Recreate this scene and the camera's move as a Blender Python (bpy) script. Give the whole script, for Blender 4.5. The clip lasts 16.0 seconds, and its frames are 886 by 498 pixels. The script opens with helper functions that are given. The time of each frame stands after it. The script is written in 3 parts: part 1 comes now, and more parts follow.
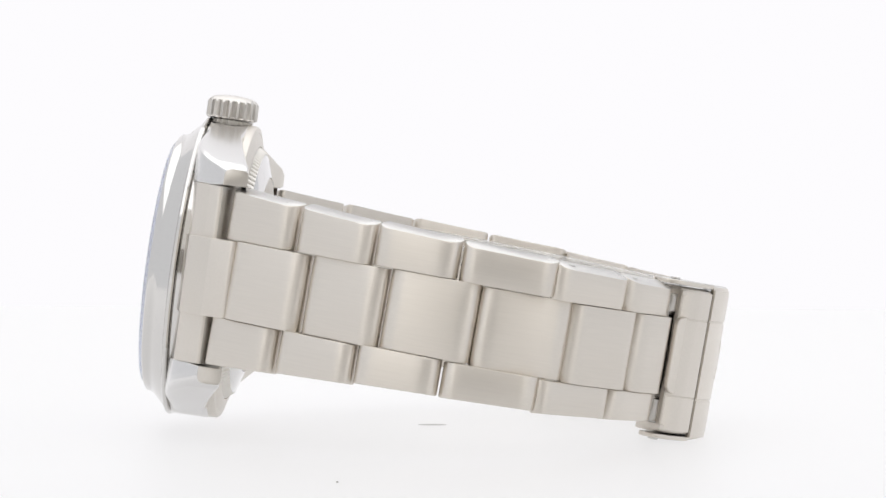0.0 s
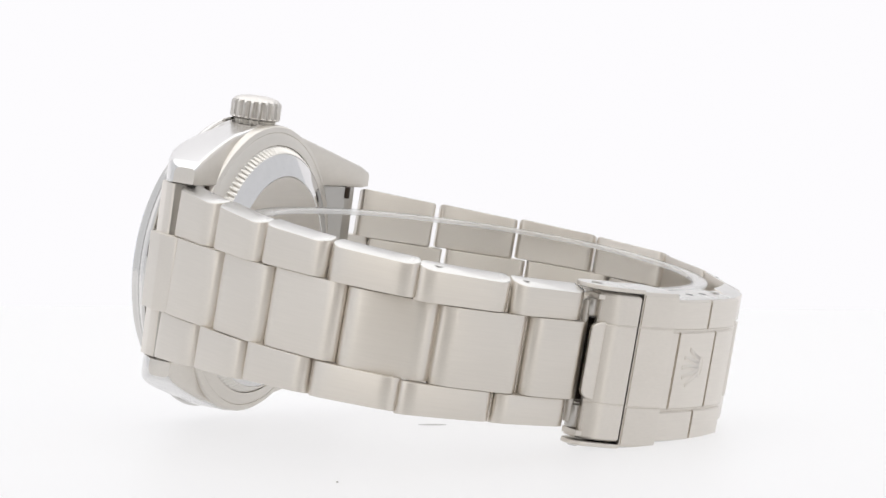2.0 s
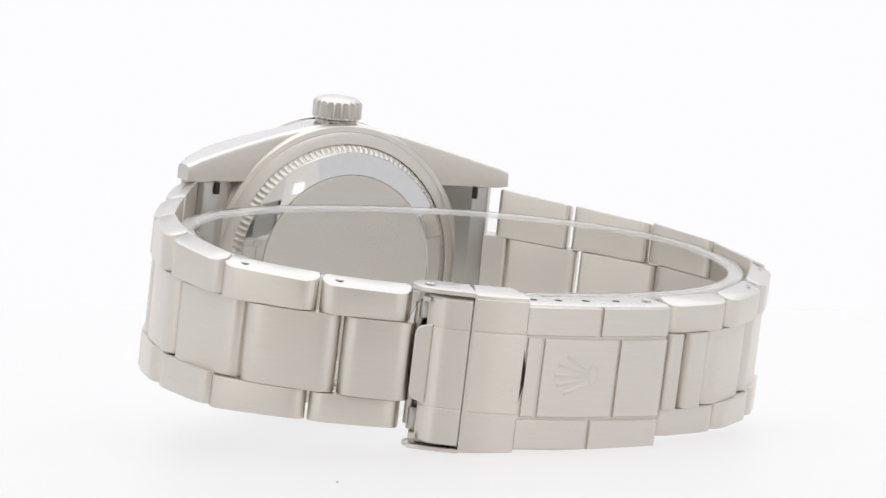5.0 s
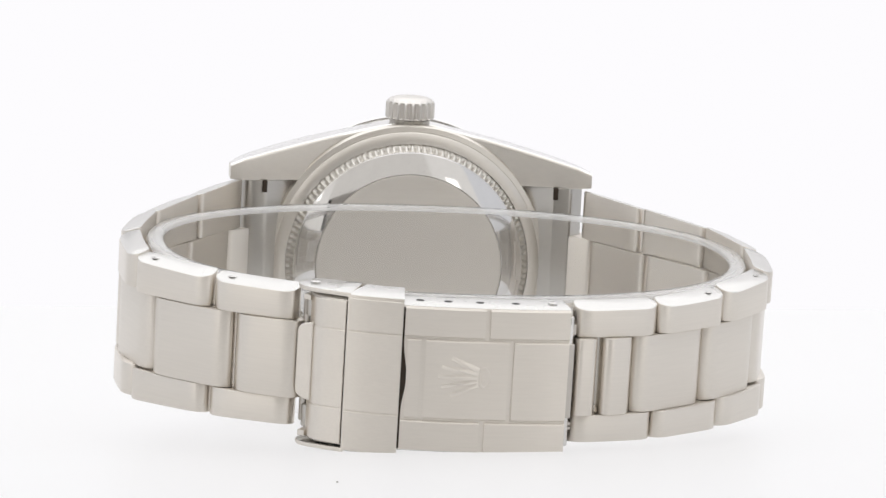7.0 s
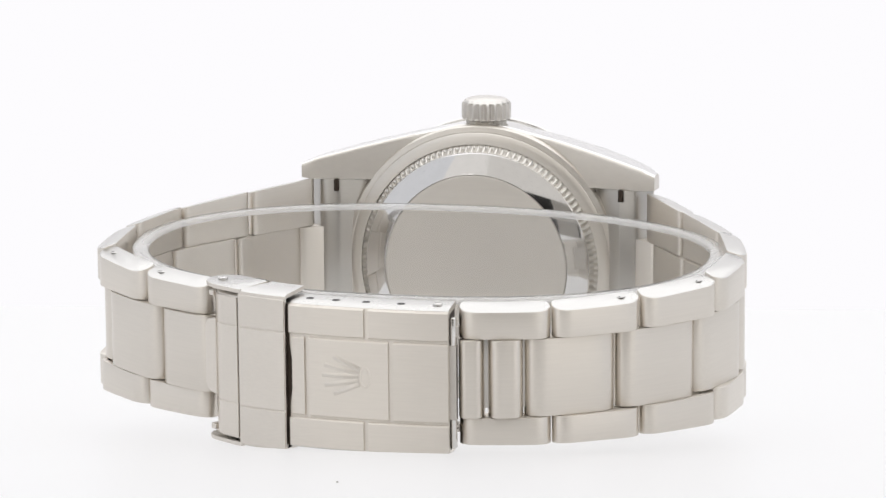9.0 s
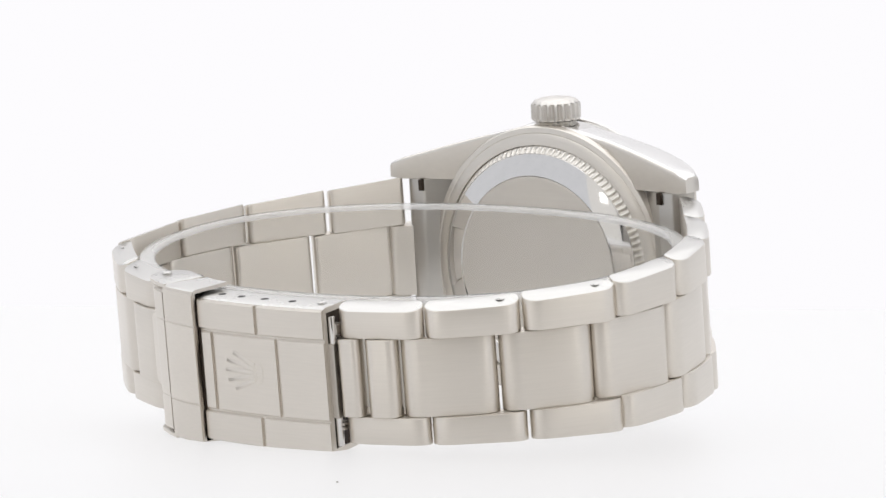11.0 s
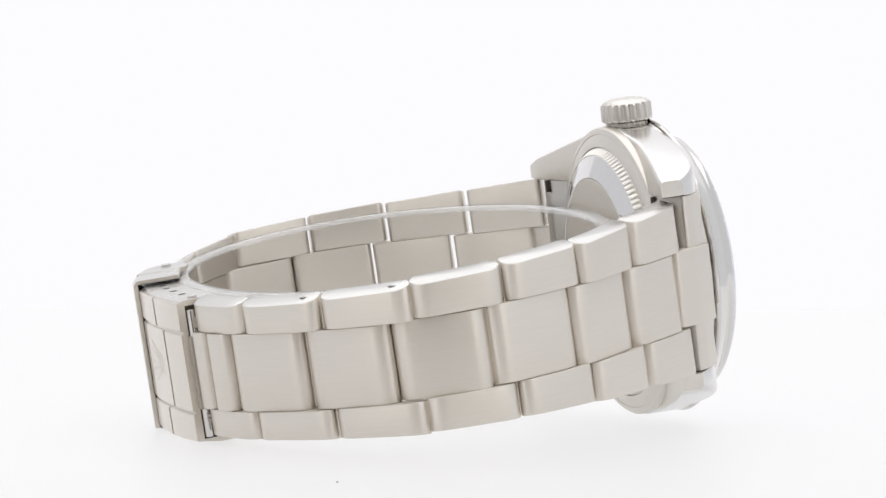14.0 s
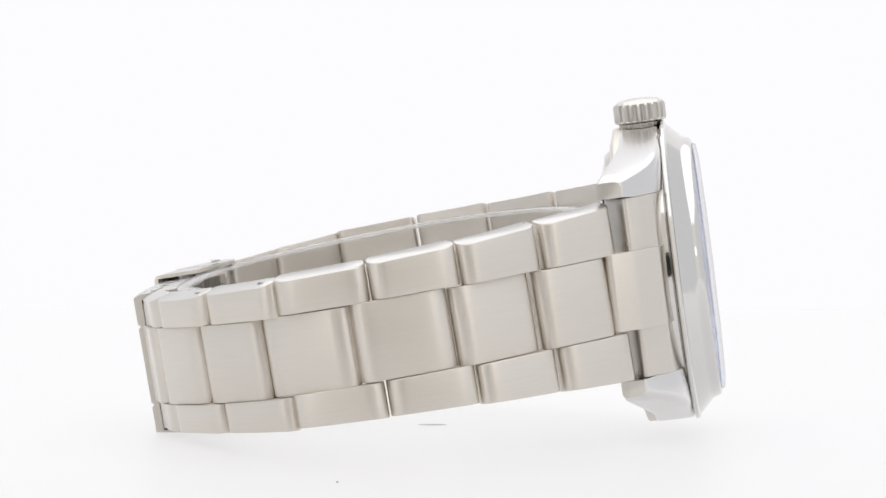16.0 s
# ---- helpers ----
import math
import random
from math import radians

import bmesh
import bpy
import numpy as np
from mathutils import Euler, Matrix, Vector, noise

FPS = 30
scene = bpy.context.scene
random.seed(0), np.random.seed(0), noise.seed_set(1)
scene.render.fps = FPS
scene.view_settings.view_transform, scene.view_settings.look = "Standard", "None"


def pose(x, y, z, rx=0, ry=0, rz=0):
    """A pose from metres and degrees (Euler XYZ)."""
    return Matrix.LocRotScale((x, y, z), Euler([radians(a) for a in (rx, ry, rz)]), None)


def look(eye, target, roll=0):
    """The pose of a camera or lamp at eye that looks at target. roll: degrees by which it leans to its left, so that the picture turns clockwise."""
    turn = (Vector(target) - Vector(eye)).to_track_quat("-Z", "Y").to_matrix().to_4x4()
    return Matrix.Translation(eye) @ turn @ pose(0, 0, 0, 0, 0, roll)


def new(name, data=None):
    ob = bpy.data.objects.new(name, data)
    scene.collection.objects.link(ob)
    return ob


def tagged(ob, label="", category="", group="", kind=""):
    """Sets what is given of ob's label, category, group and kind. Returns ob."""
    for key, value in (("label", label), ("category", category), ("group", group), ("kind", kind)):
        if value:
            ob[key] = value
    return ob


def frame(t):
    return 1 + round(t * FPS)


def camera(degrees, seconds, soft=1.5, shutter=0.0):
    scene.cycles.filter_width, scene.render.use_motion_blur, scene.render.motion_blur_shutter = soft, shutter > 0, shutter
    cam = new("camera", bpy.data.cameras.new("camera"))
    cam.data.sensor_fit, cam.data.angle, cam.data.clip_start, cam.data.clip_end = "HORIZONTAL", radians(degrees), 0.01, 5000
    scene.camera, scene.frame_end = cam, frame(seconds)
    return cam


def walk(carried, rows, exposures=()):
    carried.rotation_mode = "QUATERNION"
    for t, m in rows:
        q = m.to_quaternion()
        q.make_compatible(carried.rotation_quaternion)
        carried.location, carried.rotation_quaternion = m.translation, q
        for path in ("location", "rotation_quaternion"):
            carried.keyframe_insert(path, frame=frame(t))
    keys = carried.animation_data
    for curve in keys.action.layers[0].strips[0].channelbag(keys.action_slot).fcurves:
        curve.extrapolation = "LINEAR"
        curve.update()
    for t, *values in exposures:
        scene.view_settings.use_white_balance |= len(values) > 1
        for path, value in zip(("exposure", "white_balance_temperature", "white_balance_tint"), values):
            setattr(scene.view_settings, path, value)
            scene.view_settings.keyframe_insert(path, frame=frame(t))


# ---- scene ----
cam = camera(12.1725, 16.0)
EYE = Vector((0.0, -0.464789, 0.0400))
AIM = EYE + Vector((0.001927, 0.999081, -0.042814))
walk(cam, [(0.0, look(EYE, AIM, 0.261)), (16.0, look(EYE, AIM, 0.261))])

MM = 0.001
# the watch stands crown up on a turning stand: the turn's axis is the world's z
WATCH_BASE = pose(-3.742 * MM, 24.749 * MM, 17.745 * MM, 7.5, 1.5, 7.54)
TURN_START, TURN_RATE = 79.32, -11.3312


def turned(t):
    return pose(0, 0, 0, 0, 0, TURN_START + TURN_RATE * t) @ WATCH_BASE


# ---- light ----
world = bpy.data.worlds.new("studio_room")
world.use_nodes = True
scene.world = world
world.node_tree.nodes["Background"].inputs[0].default_value = (0.9, 0.93, 1.0, 1)
world.node_tree.nodes["Background"].inputs[1].default_value = 0.04


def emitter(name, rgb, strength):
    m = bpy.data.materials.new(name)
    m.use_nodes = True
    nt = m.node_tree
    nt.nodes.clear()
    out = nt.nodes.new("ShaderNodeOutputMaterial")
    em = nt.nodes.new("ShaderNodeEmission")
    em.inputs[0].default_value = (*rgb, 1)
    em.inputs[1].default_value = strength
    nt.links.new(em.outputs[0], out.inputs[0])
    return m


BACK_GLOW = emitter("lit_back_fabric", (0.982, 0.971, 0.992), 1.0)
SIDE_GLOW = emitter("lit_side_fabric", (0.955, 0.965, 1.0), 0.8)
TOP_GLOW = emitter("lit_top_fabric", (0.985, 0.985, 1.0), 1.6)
# glow given to the unseen front as fill for steel facing the camera
FRONT_FILL = emitter("front_fill_fabric", (1.0, 0.94, 0.86), 0.3)
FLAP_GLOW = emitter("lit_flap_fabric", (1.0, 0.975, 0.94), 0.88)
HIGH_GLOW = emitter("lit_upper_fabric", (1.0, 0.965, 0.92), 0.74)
LAMP_GLOW = emitter("bare_lamp_face", (1.0, 0.98, 0.95), 2.2)


# ---- materials ----
def principled(name, rgb, rough, metal=0.0, **more):
    m = bpy.data.materials.new(name)
    m.use_nodes = True
    b = m.node_tree.nodes["Principled BSDF"]
    b.inputs["Base Color"].default_value = (*rgb, 1)
    b.inputs["Roughness"].default_value = rough
    b.inputs["Metallic"].default_value = metal
    for key, value in more.items():
        b.inputs[key.replace("_", " ")].default_value = value
    return m


def brushed(name, rgb, rough, stretch, grain, bump=0.0, aniso=0.0):
    """Steel with fine lines along one axis of the piece and faint clouded wear."""
    m = principled(name, rgb, rough, 1.0, Anisotropic=aniso)
    nt = m.node_tree
    b = nt.nodes["Principled BSDF"]
    tc = nt.nodes.new("ShaderNodeTexCoord")
    mp = nt.nodes.new("ShaderNodeMapping")
    mp.inputs["Scale"].default_value = stretch
    nt.links.new(tc.outputs["Object"], mp.inputs[0])
    n1 = nt.nodes.new("ShaderNodeTexNoise")
    n1.inputs["Scale"].default_value = grain
    n1.inputs["Detail"].default_value = 3
    nt.links.new(mp.outputs[0], n1.inputs["Vector"])
    n2 = nt.nodes.new("ShaderNodeTexNoise")
    n2.inputs["Scale"].default_value = 260
    n2.inputs["Detail"].default_value = 3
    nt.links.new(tc.outputs["Object"], n2.inputs["Vector"])
    info = nt.nodes.new("ShaderNodeObjectInfo")
    # roughness: grain and wear
    r1 = nt.nodes.new("ShaderNodeMapRange")
    r1.inputs["To Min"].default_value = rough - 0.05
    r1.inputs["To Max"].default_value = rough + 0.05
    nt.links.new(n2.outputs["Fac"], r1.inputs["Value"])
    nt.links.new(r1.outputs[0], b.inputs["Roughness"])
    # tone: piece by piece, and clouded
    add = nt.nodes.new("ShaderNodeMath")
    add.operation = "MULTIPLY_ADD"
    add.inputs[1].default_value = 0.35
    nt.links.new(info.outputs["Random"], add.inputs[0])
    mul = nt.nodes.new("ShaderNodeMath")
    mul.operation = "MULTIPLY"
    mul.inputs[1].default_value = 0.65
    nt.links.new(n1.outputs["Fac"], mul.inputs[0])
    nt.links.new(mul.outputs[0], add.inputs[2])
    ramp = nt.nodes.new("ShaderNodeMix")
    ramp.data_type = "RGBA"
    ramp.inputs[6].default_value = (*[c * 0.935 for c in rgb], 1)
    ramp.inputs[7].default_value = (*[min(1, c * 1.05) for c in rgb], 1)
    nt.links.new(add.outputs[0], ramp.inputs[0])
    nt.links.new(ramp.outputs[2], b.inputs["Base Color"])
    bp = nt.nodes.new("ShaderNodeBump")
    bp.inputs["Strength"].default_value = bump
    bp.inputs["Distance"].default_value = 0.00002
    nt.links.new(n1.outputs["Fac"], bp.inputs["Height"])
    nt.links.new(bp.outputs[0], b.inputs["Normal"])
    if aniso:
        # brushed along the piece: the gloss spreads across it
        up = nt.nodes.new("ShaderNodeVectorTransform")
        up.vector_type, up.convert_from, up.convert_to = "VECTOR", "OBJECT", "WORLD"
        up.inputs[0].default_value = (0, 0, 1)
        nt.links.new(up.outputs[0], b.inputs["Tangent"])
    return m


def clear_film(name, rgb, haze):
    """Thin clear plastic: see-through, a grazing gloss and a little white haze."""
    m = bpy.data.materials.new(name)
    m.use_nodes = True
    nt = m.node_tree
    nt.nodes.clear()
    out = nt.nodes.new("ShaderNodeOutputMaterial")
    clear = nt.nodes.new("ShaderNodeBsdfTransparent")
    clear.inputs[0].default_value = (*rgb, 1)
    white = nt.nodes.new("ShaderNodeBsdfDiffuse")
    white.inputs[0].default_value = (0.9, 0.9, 0.895, 1)
    gloss = nt.nodes.new("ShaderNodeBsdfGlossy")
    gloss.inputs["Roughness"].default_value = 0.12
    facing_way = nt.nodes.new("ShaderNodeLayerWeight")
    facing_way.inputs[0].default_value = 0.5
    grazing = nt.nodes.new("ShaderNodeMath")
    grazing.operation = "POWER"
    grazing.inputs[1].default_value = 5.0
    nt.links.new(facing_way.outputs["Facing"], grazing.inputs[0])
    a, b = nt.nodes.new("ShaderNodeMixShader"), nt.nodes.new("ShaderNodeMixShader")
    a.inputs[0].default_value = haze
    nt.links.new(clear.outputs[0], a.inputs[1])
    nt.links.new(white.outputs[0], a.inputs[2])
    nt.links.new(grazing.outputs[0], b.inputs[0])
    nt.links.new(a.outputs[0], b.inputs[1])
    nt.links.new(gloss.outputs[0], b.inputs[2])
    nt.links.new(b.outputs[0], out.inputs[0])
    return m


STEEL = (0.768, 0.722, 0.66)
SATIN = brushed("satin_steel", STEEL, 0.38, (25, 900, 900), 6, 0.08, 0.9)
SATIN_CASE = brushed("satin_case_steel", (0.72, 0.684, 0.632), 0.38, (60, 900, 300), 6)
DISC = brushed("satin_disc_steel", (0.7, 0.665, 0.615), 0.5, (40, 900, 500), 6, 0.15, 0.5)
POLISH = brushed("polished_steel", (0.72, 0.705, 0.685), 0.1, (1500, 1500, 1500), 4, 0.0)
FLANK = brushed("polished_flank_steel", (0.63, 0.62, 0.6), 0.28, (1500, 1500, 1500), 4)
LUG = brushed("polished_lug_steel", (0.76, 0.75, 0.74), 0.2, (1500, 1500, 1500), 4)
MIRROR = brushed("mirror_polished_steel", (0.74, 0.73, 0.725), 0.07, (200, 200, 200), 4)
FLUTE = brushed("fluted_steel", (0.76, 0.735, 0.69), 0.38, (200, 200, 200), 4, 0.02)
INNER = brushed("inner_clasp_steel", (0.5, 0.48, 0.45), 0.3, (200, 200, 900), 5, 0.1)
CROWN = brushed("matt_crown_steel", (0.68, 0.655, 0.62), 0.33, (200, 200, 200), 4)
BRIDGE = brushed("rough_bridge_steel", (0.56, 0.53, 0.49), 0.42, (900, 900, 400), 5, 0.5)
# near-black brown for solids that stand in for shade in recesses
RECESS_SHADE = principled("recess_shade_brown", (0.045, 0.033, 0.025), 0.5, 0.0, Specular_IOR_Level=0.15)
# dark colour for the shade in uncut holes and screw slots
HOLE_SHADE = principled("hole_shade", (0.03, 0.028, 0.026), 0.6, 0.3)
BLUE = principled("blue_dial_lacquer", (0.12, 0.2, 0.62), 0.3, 0.6, Coat_Weight=1.0)
# blue tint and white haze stand in for reflections in the glass
GLASS = clear_film("reflection_tinted_crystal", (0.94, 0.955, 1.0), 0.1)
PLASTIC = clear_film("clear_plastic", (0.985, 0.985, 0.98), 0.07)
FROST = clear_film("frosted_plastic", (0.985, 0.98, 0.975), 0.34)
# white stand, given a glow so that shadows on it stay faint
ACRYL = principled("glowing_white_acrylic", (0.15, 0.15, 0.15), 0.45, 0.0, Specular_IOR_Level=0.2, Emission_Color=(0.99, 0.982, 0.99, 1), Emission_Strength=0.645)
CLOTH = principled("dark_cloth", (0.05, 0.05, 0.05), 0.9)
FABRIC = principled("white_fabric", (0.8, 0.8, 0.8), 0.9)
DUST = principled("grey_dust", (0.4, 0.38, 0.36), 0.9)
MARK = principled("faint_grey_mark", (0.5, 0.49, 0.48), 0.6)


# ---- mesh helpers ----
def part(name, bm, material, parent=None, label="", m=None, sharp=35):
    me = bpy.data.meshes.new(name)
    bmesh.ops.recalc_face_normals(bm, faces=bm.faces)
    bm.to_mesh(me)
    bm.free()
    for mat in material if isinstance(material, (list, tuple)) else (material,):
        me.materials.append(mat)
    me.polygons.foreach_set("use_smooth", [True] * len(me.polygons))
    me.set_sharp_from_angle(angle=radians(sharp))
    ob = new(name, me)
    if parent:
        ob.parent = parent
    if m is not None:
        ob.matrix_basis = m
    if label:
        ob["label"] = label
    return ob


def loft(bm, rings, caps=True, closed=True, mat=0):
    """Rings of equal count, bridged in turn. Points in millimetres."""
    vs = [[bm.verts.new([c * MM for c in p]) for p in r] for r in rings]
    n = len(vs[0])
    for a, b in zip(vs, vs[1:]):
        for i in range(n if closed else n - 1):
            f = bm.faces.new((a[i], a[(i + 1) % n], b[(i + 1) % n], b[i]))
            f.material_index = mat
    if caps:
        bm.faces.new(vs[0]).material_index = mat
        bm.faces.new(vs[-1][::-1]).material_index = mat
    return vs


def inset(poly, d):
    """A closed outline moved inwards by d (outline anticlockwise)."""
    out, n = [], len(poly)
    for i in range(n):
        a, b, c = (Vector(poly[j % n]) for j in (i - 1, i, i + 1))
        e1, e2 = (b - a).normalized(), (c - b).normalized()
        nrm = Vector((-e1.y - e2.y, e1.x + e2.x))
        if nrm.length < 1e-6:
            nrm = Vector((-e1.y, e1.x))
        nrm.normalize()
        k = max(0.5, nrm.dot(Vector((-e1.y, e1.x))))
        out.append(tuple(b + nrm * d / k))
    return out


def rounded(corners, radii, steps=5):
    """A polygon (anticlockwise) with rounded corners."""
    out, n = [], len(corners)
    for i in range(n):
        a, b, c = (Vector(corners[j % n]) for j in (i - 1, i, i + 1))
        r = radii[i]
        e1, e2 = (a - b).normalized(), (c - b).normalized()
        half = math.acos(max(-1, min(1, e1.dot(e2)))) / 2
        t = min(r / math.tan(half), (a - b).length * 0.49, (c - b).length * 0.49)
        if r <= 0:
            out.append(tuple(b))
            continue
        p, q = b + e1 * t, b + e2 * t
        for k in range(steps + 1):
            s = k / steps
            out.append(tuple(p * (1 - s) ** 2 + b * 2 * s * (1 - s) + q * s * s))
    return out


def slab(poly, w0, w1, bevel=0.15, bm=None, mat=0):
    """An outline in x, y drawn out along z, with eased edges."""
    bm = bm or bmesh.new()
    i1, i2 = inset(poly, bevel), inset(poly, bevel * 0.3)
    rings = [[(x, y, w0) for x, y in i1], [(x, y, w0 + bevel * 0.3) for x, y in i2], [(x, y, w0 + bevel) for x, y in poly],
             [(x, y, w1 - bevel) for x, y in poly], [(x, y, w1 - bevel * 0.3) for x, y in i2], [(x, y, w1) for x, y in i1]]
    loft(bm, rings, mat=mat)
    return bm


def lathe(profile, n=96, bm=None, axis="v", teeth=None, mat=0):
    """Profile of (radius, height[, tooth depth]) turned round the watch's v axis, or its w axis."""
    bm = bm or bmesh.new()
    rings = []
    for r, h, *d in profile:
        ring = []
        for i in range(n):
            a = 2 * math.pi * i / n
            rr = r - (d[0] * teeth(i) if d and teeth else 0)
            x, y = rr * math.cos(a), rr * math.sin(a)
            ring.append((x, h, y) if axis == "v" else (x, y, h))
        rings.append(ring)
    loft(bm, rings, mat=mat)
    return bm


def disc(r, h, n=20):
    return slab([(r * math.cos(2 * math.pi * i / n), r * math.sin(2 * math.pi * i / n)) for i in range(n)], 0, h, min(r, h) * 0.3)


def lerp_table(x, table):
    for (x0, y0), (x1, y1) in zip(table, table[1:]):
        if x <= x1:
            return y0 + (y1 - y0) * max(0.0, (x - x0)) / (x1 - x0)
    return table[-1][1]


def place(u, v, w):
    return Matrix.Translation((u * MM, v * MM, w * MM))


# ---- the light tent and the stand ----
def panel(name, corners, mat, label):
    bm = bmesh.new()
    a, b, c = (Vector(p) for p in corners[:3])
    nrm = (b - a).cross(c - b).normalized() * 0.004
    lo = [bm.verts.new(Vector(p) - nrm) for p in corners]
    hi = [bm.verts.new(p) for p in corners]
    n = len(corners)
    bm.faces.new(hi)
    bm.faces.new(lo[::-1])
    for i in range(n):
        bm.faces.new((lo[i], lo[(i + 1) % n], hi[(i + 1) % n], hi[i]))
    return tagged(part(name, bm, mat), label, "light tent", kind="structure")


X0, X1, YR, Y0, Y1, Z0, Z1 = -0.45, 0.45, -0.85, -0.45, 0.62, -0.25, 0.5
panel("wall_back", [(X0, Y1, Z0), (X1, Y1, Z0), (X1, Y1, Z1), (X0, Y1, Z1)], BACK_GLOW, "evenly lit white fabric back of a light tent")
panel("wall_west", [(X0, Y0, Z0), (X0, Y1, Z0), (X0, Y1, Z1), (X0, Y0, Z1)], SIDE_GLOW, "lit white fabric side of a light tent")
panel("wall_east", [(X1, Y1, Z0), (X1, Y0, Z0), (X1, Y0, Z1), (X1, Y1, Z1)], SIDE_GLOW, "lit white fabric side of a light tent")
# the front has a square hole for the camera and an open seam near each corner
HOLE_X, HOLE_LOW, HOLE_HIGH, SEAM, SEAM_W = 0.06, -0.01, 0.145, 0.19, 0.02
# these unseen panels emit added fill
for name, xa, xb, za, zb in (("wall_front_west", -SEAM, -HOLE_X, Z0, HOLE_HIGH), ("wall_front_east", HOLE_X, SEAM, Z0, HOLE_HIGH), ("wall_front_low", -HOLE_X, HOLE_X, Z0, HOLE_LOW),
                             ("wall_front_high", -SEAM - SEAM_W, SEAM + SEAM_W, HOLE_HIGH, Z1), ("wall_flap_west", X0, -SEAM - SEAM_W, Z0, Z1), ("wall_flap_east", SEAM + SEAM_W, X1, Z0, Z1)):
    panel(name, [(xb, Y0, za), (xa, Y0, za), (xa, Y0, zb), (xb, Y0, zb)], FLAP_GLOW if "flap" in name else HIGH_GLOW if "high" in name else FRONT_FILL, "unseen white fabric front of a light tent, glowing as added fill")
for side in (-1, 1):
    x, z, r = side * 0.3, 0.192, 0.03
    corners = [(x + r, Y0 + 0.012, z - r), (x - r, Y0 + 0.012, z - r), (x - r, Y0 + 0.012, z + r), (x + r, Y0 + 0.012, z + r)]
    panel("wall_lamp_east" if side > 0 else "wall_lamp_west", corners, LAMP_GLOW, "small bright lamp face in the tent's front")
# dark cloth booth round the camera
panel("wall_booth_back", [(X1, YR, Z0), (X0, YR, Z0), (X0, YR, Z1), (X1, YR, Z1)], CLOTH, "dark cloth behind the camera")
panel("wall_booth_west", [(X0, YR, Z0), (X0, Y0 - 0.005, Z0), (X0, Y0 - 0.005, Z1), (X0, YR, Z1)], CLOTH, "dark cloth beside the camera")
panel("wall_booth_east", [(X1, Y0 - 0.005, Z0), (X1, YR, Z0), (X1, YR, Z1), (X1, Y0 - 0.005, Z1)], CLOTH, "dark cloth beside the camera")
panel("ceiling_booth", [(X0, Y0 - 0.005, Z1), (X1, Y0 - 0.005, Z1), (X1, YR, Z1), (X0, YR, Z1)], CLOTH, "dark cloth over the camera")
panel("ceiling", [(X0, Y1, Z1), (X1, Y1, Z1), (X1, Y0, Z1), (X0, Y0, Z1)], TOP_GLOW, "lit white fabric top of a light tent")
panel("floor", [(X0, YR, Z0), (X1, YR, Z0), (X1, Y1, Z0), (X0, Y1, Z0)], FABRIC, "white fabric floor of a light tent")

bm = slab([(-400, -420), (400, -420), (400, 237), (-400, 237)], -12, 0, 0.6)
stand = tagged(part("display_stand", bm, ACRYL), "matt white acrylic display stand with an added glow, in a light tent", "stand")
# faint mark near the axis of the turn
bm = slab([(1.6 * math.cos(a / 12 * math.pi), 0.9 * math.sin(a / 12 * math.pi)) for a in range(24)], 0.0, 0.02, 0.006)
tagged(part("centre_mark", bm, MARK, m=place(-0.2, 4.0, 0)), "faint grey mark at the turning centre of the white stand", "mark")
# speck set on the stand in place of sensor dust
bm = slab(rounded([(-0.1, -0.08), (0.1, -0.09), (0.11, 0.08), (-0.08, 0.09)], [0.04] * 4, 2), 0, 0.12, 0.03)
tagged(part("dust_speck", bm, DUST, m=place(-9.4, -62.5, 0)), "tiny grey speck standing in for dust on the camera sensor", "dust")

# ---- the watch ----
watch = tagged(new("wrist_watch"), "stainless steel wristwatch with blue dial and three-row link bracelet", "watch")


# case: round body with four lugs, crown side up
CASE_R, TIP_U, TIP_W, IN_W = 16.6, 21.2, 11.75, 9.65
TANGENT = math.atan2(TIP_W, TIP_U) + math.acos(CASE_R / math.hypot(TIP_U, TIP_W))


def lug_section(u):
    """The lug's cut at u: outer and inner edge, front and back."""
    tx, ty = CASE_R * math.cos(TANGENT), CASE_R * math.sin(TANGENT)
    if u <= tx:
        outer = math.sqrt(CASE_R ** 2 - u * u)
    else:
        s = (u - tx) / (TIP_U - tx)
        outer = ty + (TIP_W - ty) * s + 0.12 * math.sin(math.pi * s)
    f = max(0.0, (u - 9.0) / (TIP_U - 9.0))
    b = max(0.0, (u - 8.0) / (TIP_U - 8.0))
    return outer, IN_W, 2.1 - 4.1 * f ** 3.0, -2.35 - 2.6 * b ** 1.25


bm = lathe([(13.0, 2.1), (16.3, 2.12), (16.6, 1.9), (16.62, 0.0), (16.6, -1.9), (16.4, -2.25), (16.0, -2.4), (13.0, -2.4)], 160)
case = part("case", bm, POLISH, watch, "polished steel case with four lugs", sharp=28)
for su in (1, -1):
    for sw in (1, -1):
        bm = bmesh.new()
        rings = []
        for k in range(27):
            u = 3.0 + (TIP_U - 3.0) * k / 26
            o, i, fv, bv = lug_section(u)
            end = max(0.0, k - 24) * 0.09
            poly = rounded([(i + end, bv + end), (o - end, bv + end), (o - end, fv - end), (i + end, fv - end)], [0.12, 0.6, 0.9, 0.12], 5)
            rings.append([(su * u, v, sw * w) for w, v in poly])
        loft(bm, rings)
        bmesh.ops.recalc_face_normals(bm, faces=bm.faces)
        for f in bm.faces:
            if f.normal.y < -0.7 or abs(f.normal.x) > 0.75:
                f.material_index = 1
        part("lug", bm, [LUG, SATIN_CASE], case, "", sharp=60)

